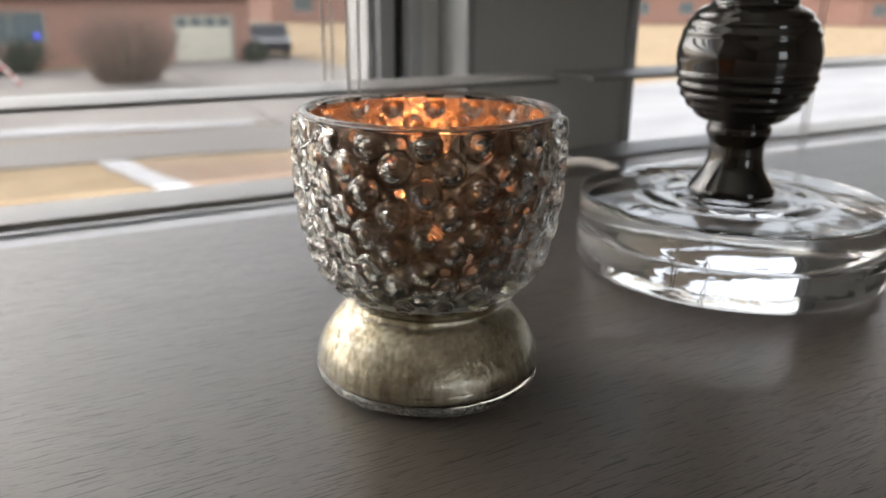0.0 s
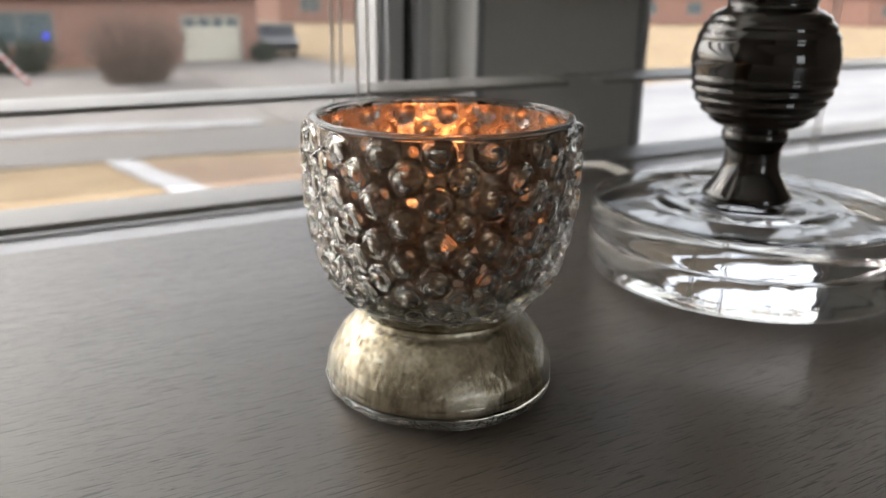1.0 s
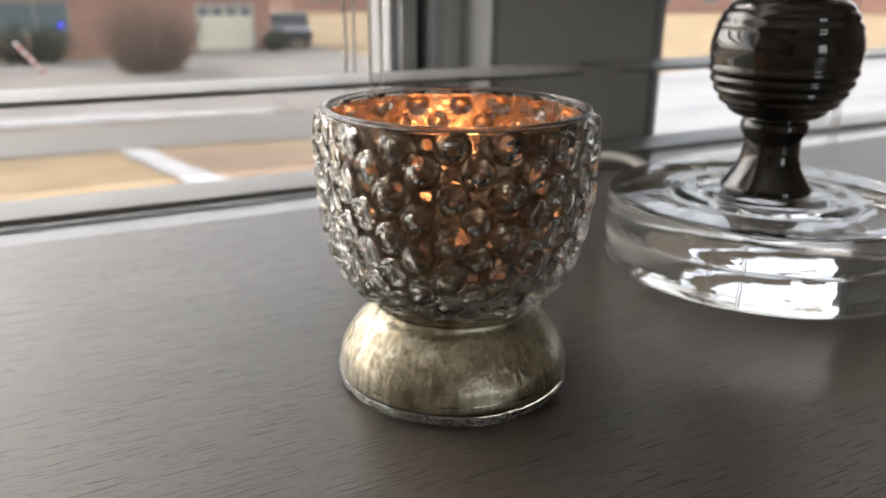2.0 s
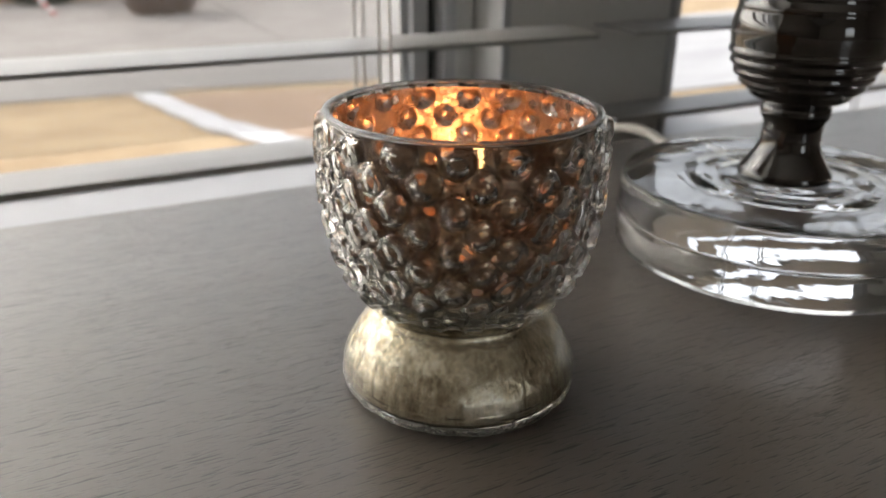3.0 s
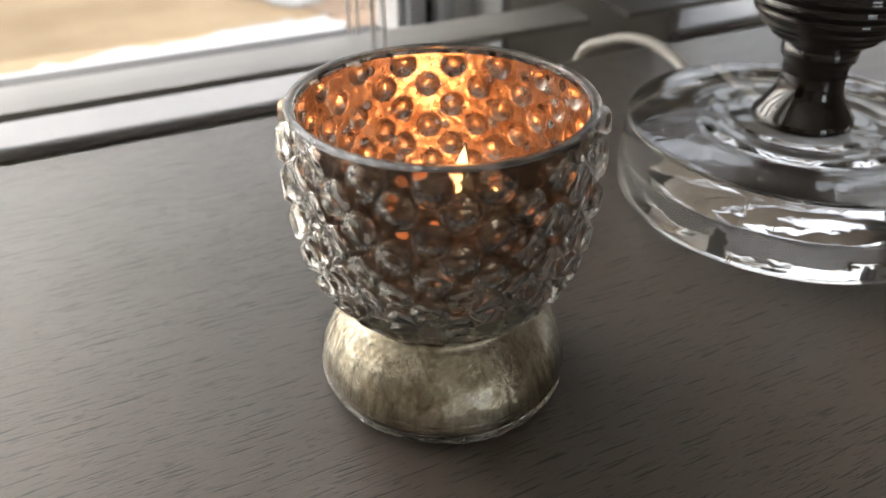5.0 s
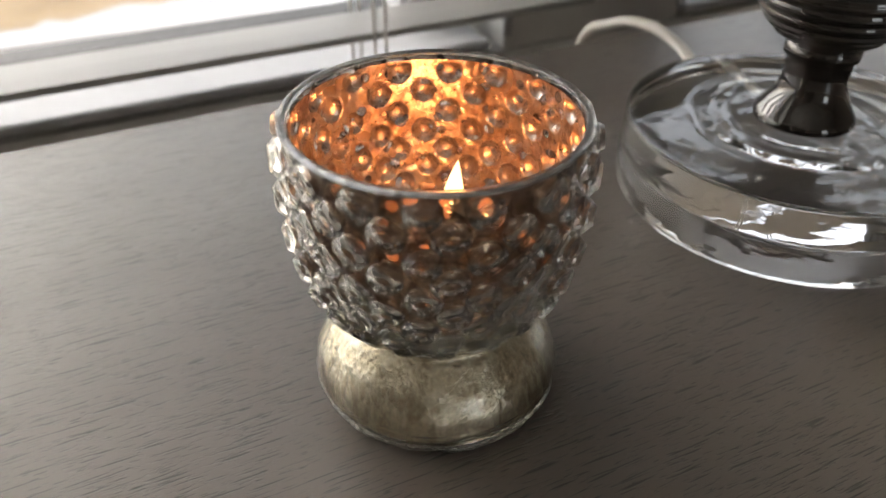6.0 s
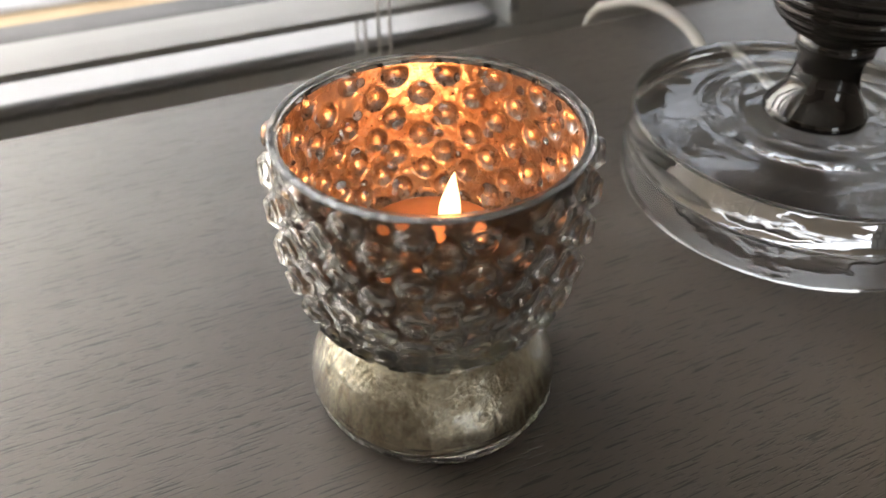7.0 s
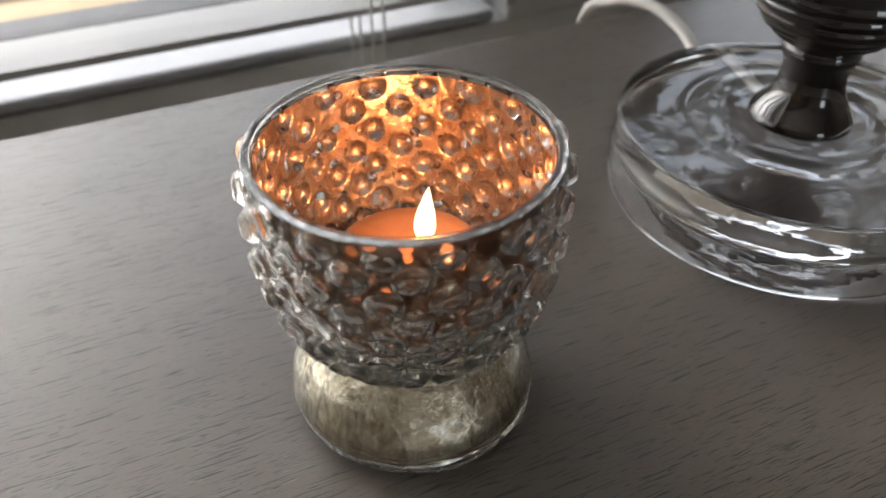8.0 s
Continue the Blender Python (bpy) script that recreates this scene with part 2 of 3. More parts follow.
def box(bm, x0, x1, y0, y1, z0, z1, bevel=0.0, segments=2):
    made = bmesh.ops.create_cube(bm, size=1.0)
    vs = made["verts"]
    for v in vs:
        v.co = Vector(((x0 + x1) / 2 + v.co.x * (x1 - x0), (y0 + y1) / 2 + v.co.y * (y1 - y0), (z0 + z1) / 2 + v.co.z * (z1 - z0)))
    if bevel:
        es = list({e for v in vs for e in v.link_edges})
        bmesh.ops.bevel(bm, geom=es, offset=bevel, segments=segments, affect="EDGES", profile=0.5)
    return bm


def boxed(name, dims, material, parent=None, bevel=0.0, label=""):
    return part(name, box(bmesh.new(), *dims, bevel), material, parent, label)


def smooth(ob, angle=None):
    ob.data.shade_smooth()
    if angle:
        ob.data.set_sharp_from_angle(angle=radians(angle))
    return ob


def spin(profile, steps=96, radius_at=None):
    """A bmesh turned round z from (radius, height) pairs; closed where the radius is 0."""
    bm = bmesh.new()
    rings = []
    for r, z in profile:
        if r <= 1e-7:
            rings.append([bm.verts.new((0, 0, z))])
        else:
            rings.append([bm.verts.new((r * math.cos(a), r * math.sin(a), z)) for a in (2 * math.pi * i / steps for i in range(steps))])
    for a, b in zip(rings, rings[1:]):
        for i in range(steps):
            j = (i + 1) % steps
            if len(a) == 1 and len(b) > 1:
                bm.faces.new((a[0], b[j], b[i]))
            elif len(b) == 1 and len(a) > 1:
                bm.faces.new((a[i], a[j], b[0]))
            elif len(a) > 1:
                bm.faces.new((a[i], a[j], b[j], b[i]))
    return bm


def resample(points, count):
    """A smooth profile through (radius, height) points."""
    pts = np.array(points, float)
    d = np.r_[0, np.cumsum(np.hypot(*np.diff(pts, axis=0).T))]
    n = len(pts)
    m = np.zeros_like(pts)
    for i in range(n):
        a, b = max(i - 1, 0), min(i + 1, n - 1)
        m[i] = (pts[b] - pts[a]) / (d[b] - d[a])
    out = []
    for s in np.linspace(0, d[-1], count):
        i = min(int(np.searchsorted(d, s, side="right")) - 1, n - 2)
        h = d[i + 1] - d[i]
        t = (s - d[i]) / h
        p = (2 * t**3 - 3 * t**2 + 1) * pts[i] + (t**3 - 2 * t**2 + t) * h * m[i] + (3 * t**2 - 2 * t**3) * pts[i + 1] + (t**3 - t**2) * h * m[i + 1]
        out.append((max(float(p[0]), 0.0), float(p[1])))
    return out


def tube(name, pts, radius, material, parent=None, res=3, cyclic=False, label=""):
    """A round cord or bar through the points, as one mesh."""
    bm = bmesh.new()
    sides = 4 + 2 * res
    pts = [Vector(p) for p in pts]
    rings = []
    up = Vector((0.13, 0.29, 0.95))
    for i, p in enumerate(pts):
        d = (pts[min(i + 1, len(pts) - 1)] - pts[max(i - 1, 0)]).normalized()
        u = d.cross(up)
        if u.length < 1e-4:
            u = d.cross(Vector((1, 0, 0)))
        u.normalize()
        w = d.cross(u)
        rings.append([bm.verts.new(p + radius * (u * math.cos(a) + w * math.sin(a))) for a in (2 * math.pi * k / sides for k in range(sides))])
    for a, b in zip(rings, rings[1:]):
        for k in range(sides):
            bm.faces.new((a[k], a[(k + 1) % sides], b[(k + 1) % sides], b[k]))
    bm.faces.new(rings[0][::-1])
    bm.faces.new(rings[-1])
    return smooth(part(name, bm, material, parent, label), 50)


def curve_points(pts, per=10):
    """Catmull-Rom points through pts."""
    v = [Vector(p) for p in pts]
    out = []
    for i in range(len(v) - 1):
        a, b, c, d = v[max(i - 1, 0)], v[i], v[i + 1], v[min(i + 2, len(v) - 1)]
        for k in range(per):
            t = k / per
            out.append(0.5 * ((2 * b) + (c - a) * t + (2 * a - 5 * b + 4 * c - d) * t * t + (3 * b - a - 3 * c + d) * t**3))
    return out + [v[-1]]


# ---- room ----
WALL_Y, WALL_BACK = 0.530, 0.640
SILL_Z, HEAD_Z = -0.056, 1.50
L_OPEN, R_OPEN = (-2.45, 0.310), (0.471, 1.95)
FLOOR_Z, CEIL_Z, GROUND = -0.76, 1.75, -3.0
ROOM = (-2.6, 2.4, -3.4)


def structure(name, dims, material, label, category, bevel=0.0):
    return tagged(boxed(name, dims, material, None, bevel), label, category, "", "structure")


def window_wall():
    bm = bmesh.new()
    x0, x1 = ROOM[0], ROOM[1]
    box(bm, x0, x1, WALL_Y, WALL_BACK, FLOOR_Z - 0.2, SILL_Z - 0.012)
    box(bm, x0, x1, WALL_Y, WALL_BACK, HEAD_Z, CEIL_Z + 0.1)
    box(bm, x0, L_OPEN[0], WALL_Y, WALL_BACK, SILL_Z - 0.012, HEAD_Z)
    box(bm, L_OPEN[1], R_OPEN[0], WALL_Y, WALL_BACK, SILL_Z - 0.012, HEAD_Z, 0.003)
    box(bm, R_OPEN[1], x1, WALL_Y, WALL_BACK, SILL_Z - 0.012, HEAD_Z)
    ob = part("wall_north", bm, WALL)
    return tagged(ob, "grey painted wall with two deep window openings", "wall", "", "structure")


window_wall()


def side_wall(name, along_x, at, span, openings, label):
    """A wall with window openings (start, end, sill, head), 0.1 thick, outside of the room."""
    bm = bmesh.new()
    a0 = span[0]
    out = 0.1 if at > 0 else -0.1

    def piece(a, b, z0, z1):
        lo, hi = min(at, at + out), max(at, at + out)
        box(bm, *((a, b, lo, hi) if along_x else (lo, hi, a, b)), z0, z1)

    for a, b, z0, z1 in openings:
        piece(a0, a, FLOOR_Z, CEIL_Z)
        piece(a, b, FLOOR_Z, z0)
        piece(a, b, z1, CEIL_Z)
        a0 = b
    piece(a0, span[1], FLOOR_Z, CEIL_Z)
    return tagged(part(name, bm, DIM_ROOM_WALL), label, "wall", "", "structure")


side_wall("wall_south", True, ROOM[2], (ROOM[0] - 0.1, ROOM[1] + 0.1), [(0.1, 0.9, 0.1, 1.1)], "unseen wall toned dark brown for a dim room, window behind the table")
side_wall("wall_west", False, ROOM[0], (ROOM[2], WALL_BACK), [], "unseen side wall toned dark brown for a dim room")
side_wall("wall_east", False, ROOM[1], (ROOM[2], WALL_BACK), [], "unseen side wall toned dark brown for a dim room")
# daylight in the rear window
rear = bpy.data.lights.new("window_daylight", "AREA")
rear.shape, rear.size, rear.size_y, rear.energy, rear.color = "RECTANGLE", 0.8, 1.0, 0.3, (0.95, 0.98, 1.0)
new("window_daylight", rear).matrix_world = look((0.5, ROOM[2] - 0.05, 0.6), (0.5, 0, 0.6))
# the high part of the sky, standing in the upper openings of the street windows
for x0, x1, low, watts in ((L_OPEN[0] + 0.1, L_OPEN[1] - 0.1, 0.50, 18.0), (R_OPEN[0] + 0.1, R_OPEN[1] - 0.1, 0.50, 0.8)):
    high_sky = bpy.data.lights.new("window_skylight", "AREA")
    high_sky.shape, high_sky.size, high_sky.size_y, high_sky.energy, high_sky.color = "RECTANGLE", x1 - x0, 1.45 - low, watts, (1.0, 0.98, 0.945)
    high_sky.spread = radians(135)
    mid = ((x0 + x1) / 2, 0.605, (1.45 + low) / 2)
    new("window_skylight", high_sky).matrix_world = look(mid, (mid[0], 0.0, mid[2]))
structure("floor", (ROOM[0], ROOM[1], ROOM[2], WALL_Y, FLOOR_Z - 0.1, FLOOR_Z), FLOOR, "brown wooden floor of the room", "floor")
structure("ceiling", (ROOM[0] - 0.1, ROOM[1] + 0.1, ROOM[2] - 0.1, WALL_BACK, CEIL_Z, CEIL_Z + 0.1), CEILING, "plain off-white painted ceiling", "ceiling")


def window(name, x0, x1, screen_to):
    """A vinyl sash window set deep in the wall, with sill, frame, gasket, stile and pane."""
    w = thing(name, (0, 0, 0), "white vinyl window with a painted sill", "window", "windows behind the table", "structure")
    bm = bmesh.new()
    box(bm, x0 + 0.003, x1 - 0.012, 0.526, 0.600, SILL_Z - 0.008, SILL_Z, 0.003, 3)
    part("window_sill", bm, WHITE_PAINT, w, "satin white painted sill")
    y1 = 0.634
    low, high = SILL_Z + 0.003, HEAD_Z - 0.03
    for d in ((x0 + 0.022, x1 - 0.022, 0.590, y1, SILL_Z, low), (x0 + 0.022, x1 - 0.022, 0.590, y1, high, HEAD_Z)):
        boxed("window_frame", d, VINYL, w, 0.0015)
    for edge, way in ((x1, -1), (x0, 1)):
        def upright(name, a, b, ya, yb, material, label="", edge=edge, way=way):
            ends = sorted((edge + way * a, edge + way * b))
            return boxed(name, (*ends, ya, yb, low, high), material, w, 0.001, label)
        upright("window_stop", 0.0005, 0.0190, 0.574, y1, WALL, "grey painted stop beside the frame")
        upright("window_frame", 0.0195, 0.0300, 0.566, y1, VINYL)
        upright("gasket", 0.0302, 0.0380, 0.584, y1, GASKET, "black rubber gasket")
        upright("sash_stile", 0.0382, 0.0515, 0.577, y1, VINYL)
        upright("glazing_bead", 0.0517, 0.0575, 0.586, 0.630, VINYL)
        # pale strip added for the light caught on the opening's rounded corner
        ends = sorted((edge + way * 0.002, edge - way * 0.005))
        boxed("lit_corner_strip", (*ends, 0.5265, 0.5295, SILL_Z, HEAD_Z), WHITE_PAINT, w, 0.001, "added pale strip for the lit corner of the opening")
    boxed("gasket", (x0 + 0.0576, x1 - 0.0576, 0.600, 0.632, low, low + 0.0025), GASKET, w, 0.0, "black rubber gasket")
    pane = boxed("pane", (x0 + 0.0578, x1 - 0.0578, 0.612, 0.615, low + 0.0027, high - 0.0002), PANE, w)
    pane.visible_shadow = False
    if screen_to:
        bm = bmesh.new()
        pitch, half = 0.0016, 0.00013
        x, z = x0 + 0.06, SILL_Z + 0.02
        lines = []
        while x < screen_to:
            lines.append((x - half, x + half, SILL_Z + 0.018, 0.32))
            x += pitch
        while z < 0.32:
            lines.append((x0 + 0.06, screen_to, z - half, z + half))
            z += pitch
        for a, b, c, d in lines:
            bm.faces.new([bm.verts.new(p) for p in ((a, 0.626, c), (b, 0.626, c), (b, 0.626, d), (a, 0.626, d))])
        scr = part("insect_screen", bm, WIRE, w, "fine grey woven insect screen")
        scr["kind"] = "stuff"
    return w


window("window_1", *L_OPEN, 0.25)
window("window_2", *R_OPEN, 0)


def blind(x0, x1, ladders):
    """A lowered blind of wide white slats, held by ladder cords, with a lift cord at each ladder."""
    b = thing("window_blind", ((x0 + x1) / 2, 0.485, HEAD_Z), "white horizontal blind of wide slats, lowered and open", "blind", "blinds at the windows")
    half, rise, first = (x1 - x0) / 2, 0.0600, -0.0165
    zs = [first] + [-0.0128 + rise * k for k in range(1, 25)]

    def slat(thick, sag, tilt, near=-0.024, far=0.024):
        bm = bmesh.new()
        rows = []
        for k in range(9):
            u = -1 + k / 4
            y, z = (near + far) / 2 + (far - near) / 2 * u, tilt * u + sag * (1 - u * u)
            rows.append([bm.verts.new((sx * half, y, z + dz)) for sx in (-1, 1) for dz in (thick / 2, -thick / 2)])
        for a, c in zip(rows, rows[1:]):
            bm.faces.new((a[0], a[2], c[2], c[0]))
            bm.faces.new((a[1], c[1], c[3], a[3]))
            bm.faces.new((a[0], c[0], c[1], a[1]))
            bm.faces.new((a[2], a[3], c[3], c[2]))
        bm.faces.new((rows[0][0], rows[0][1], rows[0][3], rows[0][2]))
        bm.faces.new((rows[-1][0], rows[-1][2], rows[-1][3], rows[-1][1]))
        return bm

    base = None
    for k, z in enumerate(zs):
        if k == 0:
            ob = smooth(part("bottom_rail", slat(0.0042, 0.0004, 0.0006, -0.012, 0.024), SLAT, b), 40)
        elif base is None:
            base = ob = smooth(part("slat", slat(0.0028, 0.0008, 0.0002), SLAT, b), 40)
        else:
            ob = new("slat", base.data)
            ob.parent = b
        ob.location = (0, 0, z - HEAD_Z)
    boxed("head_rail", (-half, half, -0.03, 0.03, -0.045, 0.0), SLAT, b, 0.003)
    cx = (x0 + x1) / 2
    for lx in ladders:
        for dx, y, low in ((-0.0035, -0.0255, -0.20), (0.0035, -0.0255, -0.17), (0.0, 0.0255, -0.19), (0.006, 0.0255, -0.15)):
            pts = [(lx - cx + dx + 0.0006 * math.sin(9 * s + 40 * dx), y, -0.045 + s * (low - HEAD_Z + 0.045)) for s in (i / 24 for i in range(25))]
            tube("ladder_cord", pts, 0.0009, CORD_WHITE, b, 1)
    return b


blind(-2.43, 0.345, (-2.25, -1.45, -0.65, 0.187))
blind(0.377, 1.92, (0.62, 1.65))


# ---- table ----
def table():
    t = thing("side_table", (0.2, 0.0, FLOOR_Z), "dark espresso-stained wooden table with open grain", "table")
    x0, x1, y0, y1 = -0.95, 0.85, -0.42, 0.379
    top = boxed("tabletop", (x0 - 0.2, x1 - 0.2, y0, y1, -0.032 - FLOOR_Z, -FLOOR_Z), WOOD, t, 0.0025)
    for a, b, c, d in ((x0 + 0.05, x1 - 0.05, y1 - 0.06, y1 - 0.04), (x0 + 0.05, x1 - 0.05, y0 + 0.04, y0 + 0.06), (x0 + 0.04, x0 + 0.06, y0 + 0.06, y1 - 0.06), (x1 - 0.06, x1 - 0.04, y0 + 0.06, y1 - 0.06)):
        boxed("apron", (a - 0.2, b - 0.2, c, d, -0.11 - FLOOR_Z, -0.033 - FLOOR_Z), WOOD, t, 0.001)
    for x in (x0 + 0.03, x1 - 0.09):
        for y in (y0 + 0.03, y1 - 0.09):
            boxed("leg", (x - 0.2, x + 0.06 - 0.2, y, y + 0.06, 0, -0.034 - FLOOR_Z), WOOD, t, 0.003)
    return t


table()


# ---- votive candle holder ----
AX, AY = 0.100, 0.195
OUTER = [(0.0226, 0.0235), (0.0238, 0.0262), (0.0262, 0.0289), (0.0302, 0.0342), (0.0324, 0.0394), (0.0337, 0.0445), (0.0352, 0.0529), (0.0357, 0.061), (0.0358, 0.069), (0.0356, 0.0748), (0.0353, 0.0772)]
ROWS = (0.0736, 0.0678, 0.0622, 0.0566, 0.0514, 0.0464, 0.0416, 0.0370, 0.0328, 0.0290)
BUMPS = []
for row, bz in enumerate(ROWS):
    for k in range(16):
        BUMPS.append((radians(-120.5 + 11.25 * (row % 2) + 22.5 * k) + random.uniform(-0.03, 0.03), bz + random.uniform(-0.0004, 0.0004), random.uniform(0.92, 1.06)))
BUMPS = np.array(BUMPS)


def knobs(theta, z, r, reach, dish):
    """The height of the hobnails (0 to 1) at the angles theta on a ring."""
    near = BUMPS[np.abs(BUMPS[:, 1] - z) < 0.006]
    h = np.zeros_like(theta)
    for a, bz, size in near:
        d = (theta - a + math.pi) % (2 * math.pi) - math.pi
        rad = reach * size * min(1.0, r / 0.0345)
        q = (d * r) ** 2 + (z - bz) ** 2
        s = np.clip(1 - q / rad**2, 0, 1)
        ridge = 0.5 * dish * np.exp(-(((np.sqrt(q) / rad - 0.58) / 0.11) ** 2))
        h = np.maximum(h, np.where(s > 0, s ** 0.66 + ridge - dish * np.exp(-q / (0.36 * rad) ** 2), 0))
    return h


def knobbly(profile, steps, wobble=0.0):
    """A turned sheet; each row is (radius, height[, hobnail depth, reach, dish])."""
    bm = bmesh.new()
    th = np.linspace(0, 2 * math.pi, steps, endpoint=False)
    rings = []
    for r, z, *nail in profile:
        if r < 1e-6:
            rings.append([bm.verts.new((0, 0, z))])
            continue
        rr = r + nail[0] * knobs(th, z, r, *nail[1:]) if nail and nail[0] else np.full(steps, r)
        if wobble:
            low = 2.2 if z < 0.004 else 1.0 + 1.8 * max(0.0, 1 - abs(z - 0.016) / 0.008)
            rr = rr + (2.5 * wobble * np.cos(9 * th + 0.8 * np.sin(3 * th)) if 0.006 < z < 0.027 else 0)
            rr = rr + low * wobble * (np.sin(3 * th + 70 * z) + 0.6 * np.sin(7 * th + 1 + 150 * z) + 0.3 * np.sin(23 * th + 900 * z) + 0.35 * np.sin(17 * th + 2 * np.sin(2 * th) + 60 * z))
        rings.append([bm.verts.new((float(q * math.cos(a)), float(q * math.sin(a)), z)) for q, a in zip(rr, th)])
    for a, b in zip(rings, rings[1:]):
        for i in range(steps):
            j = (i + 1) % steps
            if len(a) == 1:
                bm.faces.new((a[0], b[j], b[i]))
            elif len(b) == 1:
                bm.faces.new((a[i], a[j], b[0]))
            else:
                bm.faces.new((a[i], a[j], b[j], b[i]))
    return bm


def fade(z, low, high):
    """1 between low and high, falling to 0 within 2 mm beyond them."""
    return min(1.0, max(0.0, (z - low) / 0.002 + 1)) * min(1.0, max(0.0, (high - z) / 0.0012 + 1))


def votive():
    v = thing("candle_holder", (AX, AY, 0), "hobnail mercury glass votive holder with a rounded foot", "candle holder")
    foot = resample([(0.0327, 0.0034), (0.0329, 0.0051), (0.0323, 0.0087), (0.0313, 0.0112), (0.0294, 0.0147), (0.0276, 0.0170), (0.0250, 0.0201), (0.0231, 0.0220), (0.0226, 0.0235)], 60)
    bowl = resample(OUTER, 200)
    rim = [(0.0350, 0.0773), (0.0337, 0.0773)]
    inner = resample([(0.0335, 0.0768), (0.0335, 0.069), (0.0334, 0.061), (0.0327, 0.0529), (0.0310, 0.0445), (0.0294, 0.0394), (0.0268, 0.0342), (0.0215, 0.0305), (0.0120, 0.0286), (0.0, 0.0284)], 170)
    ring = [(0.0285, 0.0010), (0.0302, 0.0002), (0.0317, 0.0003), (0.0327, 0.0012), (0.0330, 0.0024), (0.0329, 0.0032), (0.0290, 0.0032), (0.0285, 0.0026), (0.0285, 0.0010)]
    smooth(part("foot_ring", knobbly(ring, 240, 0.00012), RING_GLASS, v, "thick uneven clear glass foot ring"))
    shape = [(0.0, 0.0033), (0.020, 0.0033), (0.0320, 0.0033)] + foot
    shape += [(r, z, 0.0025 * fade(z, 0.0276, 0.0760), 0.0042, 0.34) for r, z in bowl[1:]]
    shape += rim
    hollow = [(r, z, 0.0017 * fade(z, 0.0330, 0.0745), 0.0034, 0.0) for r, z in inner]
    smooth(part("glass_body", knobbly(shape + hollow, 640, 0.00008), VOTIVE_GLASS, v, "clear moulded hobnail glass"))
    lip = [(0.0335, 0.0774), (0.0353, 0.0774), (0.0355, 0.0778), (0.0354, 0.0782), (0.0350, 0.0784), (0.0338, 0.0784), (0.0334, 0.0782), (0.0333, 0.0778), (0.0335, 0.0774)]
    smooth(part("rim", knobbly(lip, 240, 0.00007), LIP_GLASS, v, "ground glass rim"))
    coat = [(max(0.0, r - 0.00045), z + (0.0003 if z < 0.034 else 0), *nail) for r, z, *nail in hollow[1:] if r > 0.001 or r == 0]
    smooth(part("bowl_lining", knobbly(coat, 640), BOWL_SILVER, v, "mottled antique silver lining"))
    back = [(r + 0.00028, z - (0.0002 if z < 0.034 else 0), *nail) for r, z, *nail in coat if r > 0.001]
    smooth(part("lining_back", knobbly(back, 640), BOWL_BACKING, v, "dark tarnished back of the silvering"))
    core = resample([(r - 0.0009, z) for r, z in foot[2:] + [p for p in bowl[1:] if p[1] < 0.0272]], 80)
    smooth(part("foot_lining", knobbly(core, 240, 0.00006), FOOT_SILVER, v, "streaked antique silvering"))
    return v


votive()


def tealight():
    c = thing("tealight_candle", (AX, AY, 0.0284), "lit tealight with softened orange-glowing wax", "candle")
    smooth(part("cup", spin([(0.0, 0.0002), (0.0182, 0.0002), (0.0190, 0.001), (0.0192, 0.0166), (0.0190, 0.0169), (0.0188, 0.0166), (0.0187, 0.0150)]), FOIL, c, "thin metal cup"), 40)
    smooth(part("wax", spin([(0.0, 0.0012), (0.0183, 0.0012), (0.0186, 0.0172), (0.0178, 0.0176), (0.0150, 0.0170), (0.0110, 0.0160), (0.0060, 0.0158), (0.0, 0.0158)]), WAX, c, "pale wax with a melted pool"), 50)
    fx, fy = 0.0035, -0.0018
    tube("wick", [(fx, fy, 0.0150), (fx, fy, 0.0185), (fx + 0.0004, fy, 0.0215), (fx + 0.0012, fy - 0.0004, 0.0235)], 0.0006, WICK, c)
    bm = spin(resample([(0.0, 0.0), (0.0017, 0.0012), (0.0026, 0.0038), (0.0024, 0.0072), (0.0013, 0.0115), (0.0005, 0.0142), (0.0, 0.0155)], 24), 24)
    for q in bm.verts:
        q.co.x += 0.0013 * (q.co.z / 0.0155) ** 2
    f = smooth(part("flame", bm, FLAME, c, "bright yellow-white flame"))
    f.location = (fx, fy, 0.0215)
    f.visible_shadow = False
    return fx, fy


FX, FY = tealight()
glow = bpy.data.lights.new("candle_light", "POINT")
glow.energy, glow.color, glow.shadow_soft_size = 0.0120, (1.0, 0.33, 0.10), 0.0020
new("candle_light", glow).location = (AX + FX + 0.0002, AY + FY, 0.0575)


# ---- table lamp ----
LX, LY = 0.2570, 0.2235


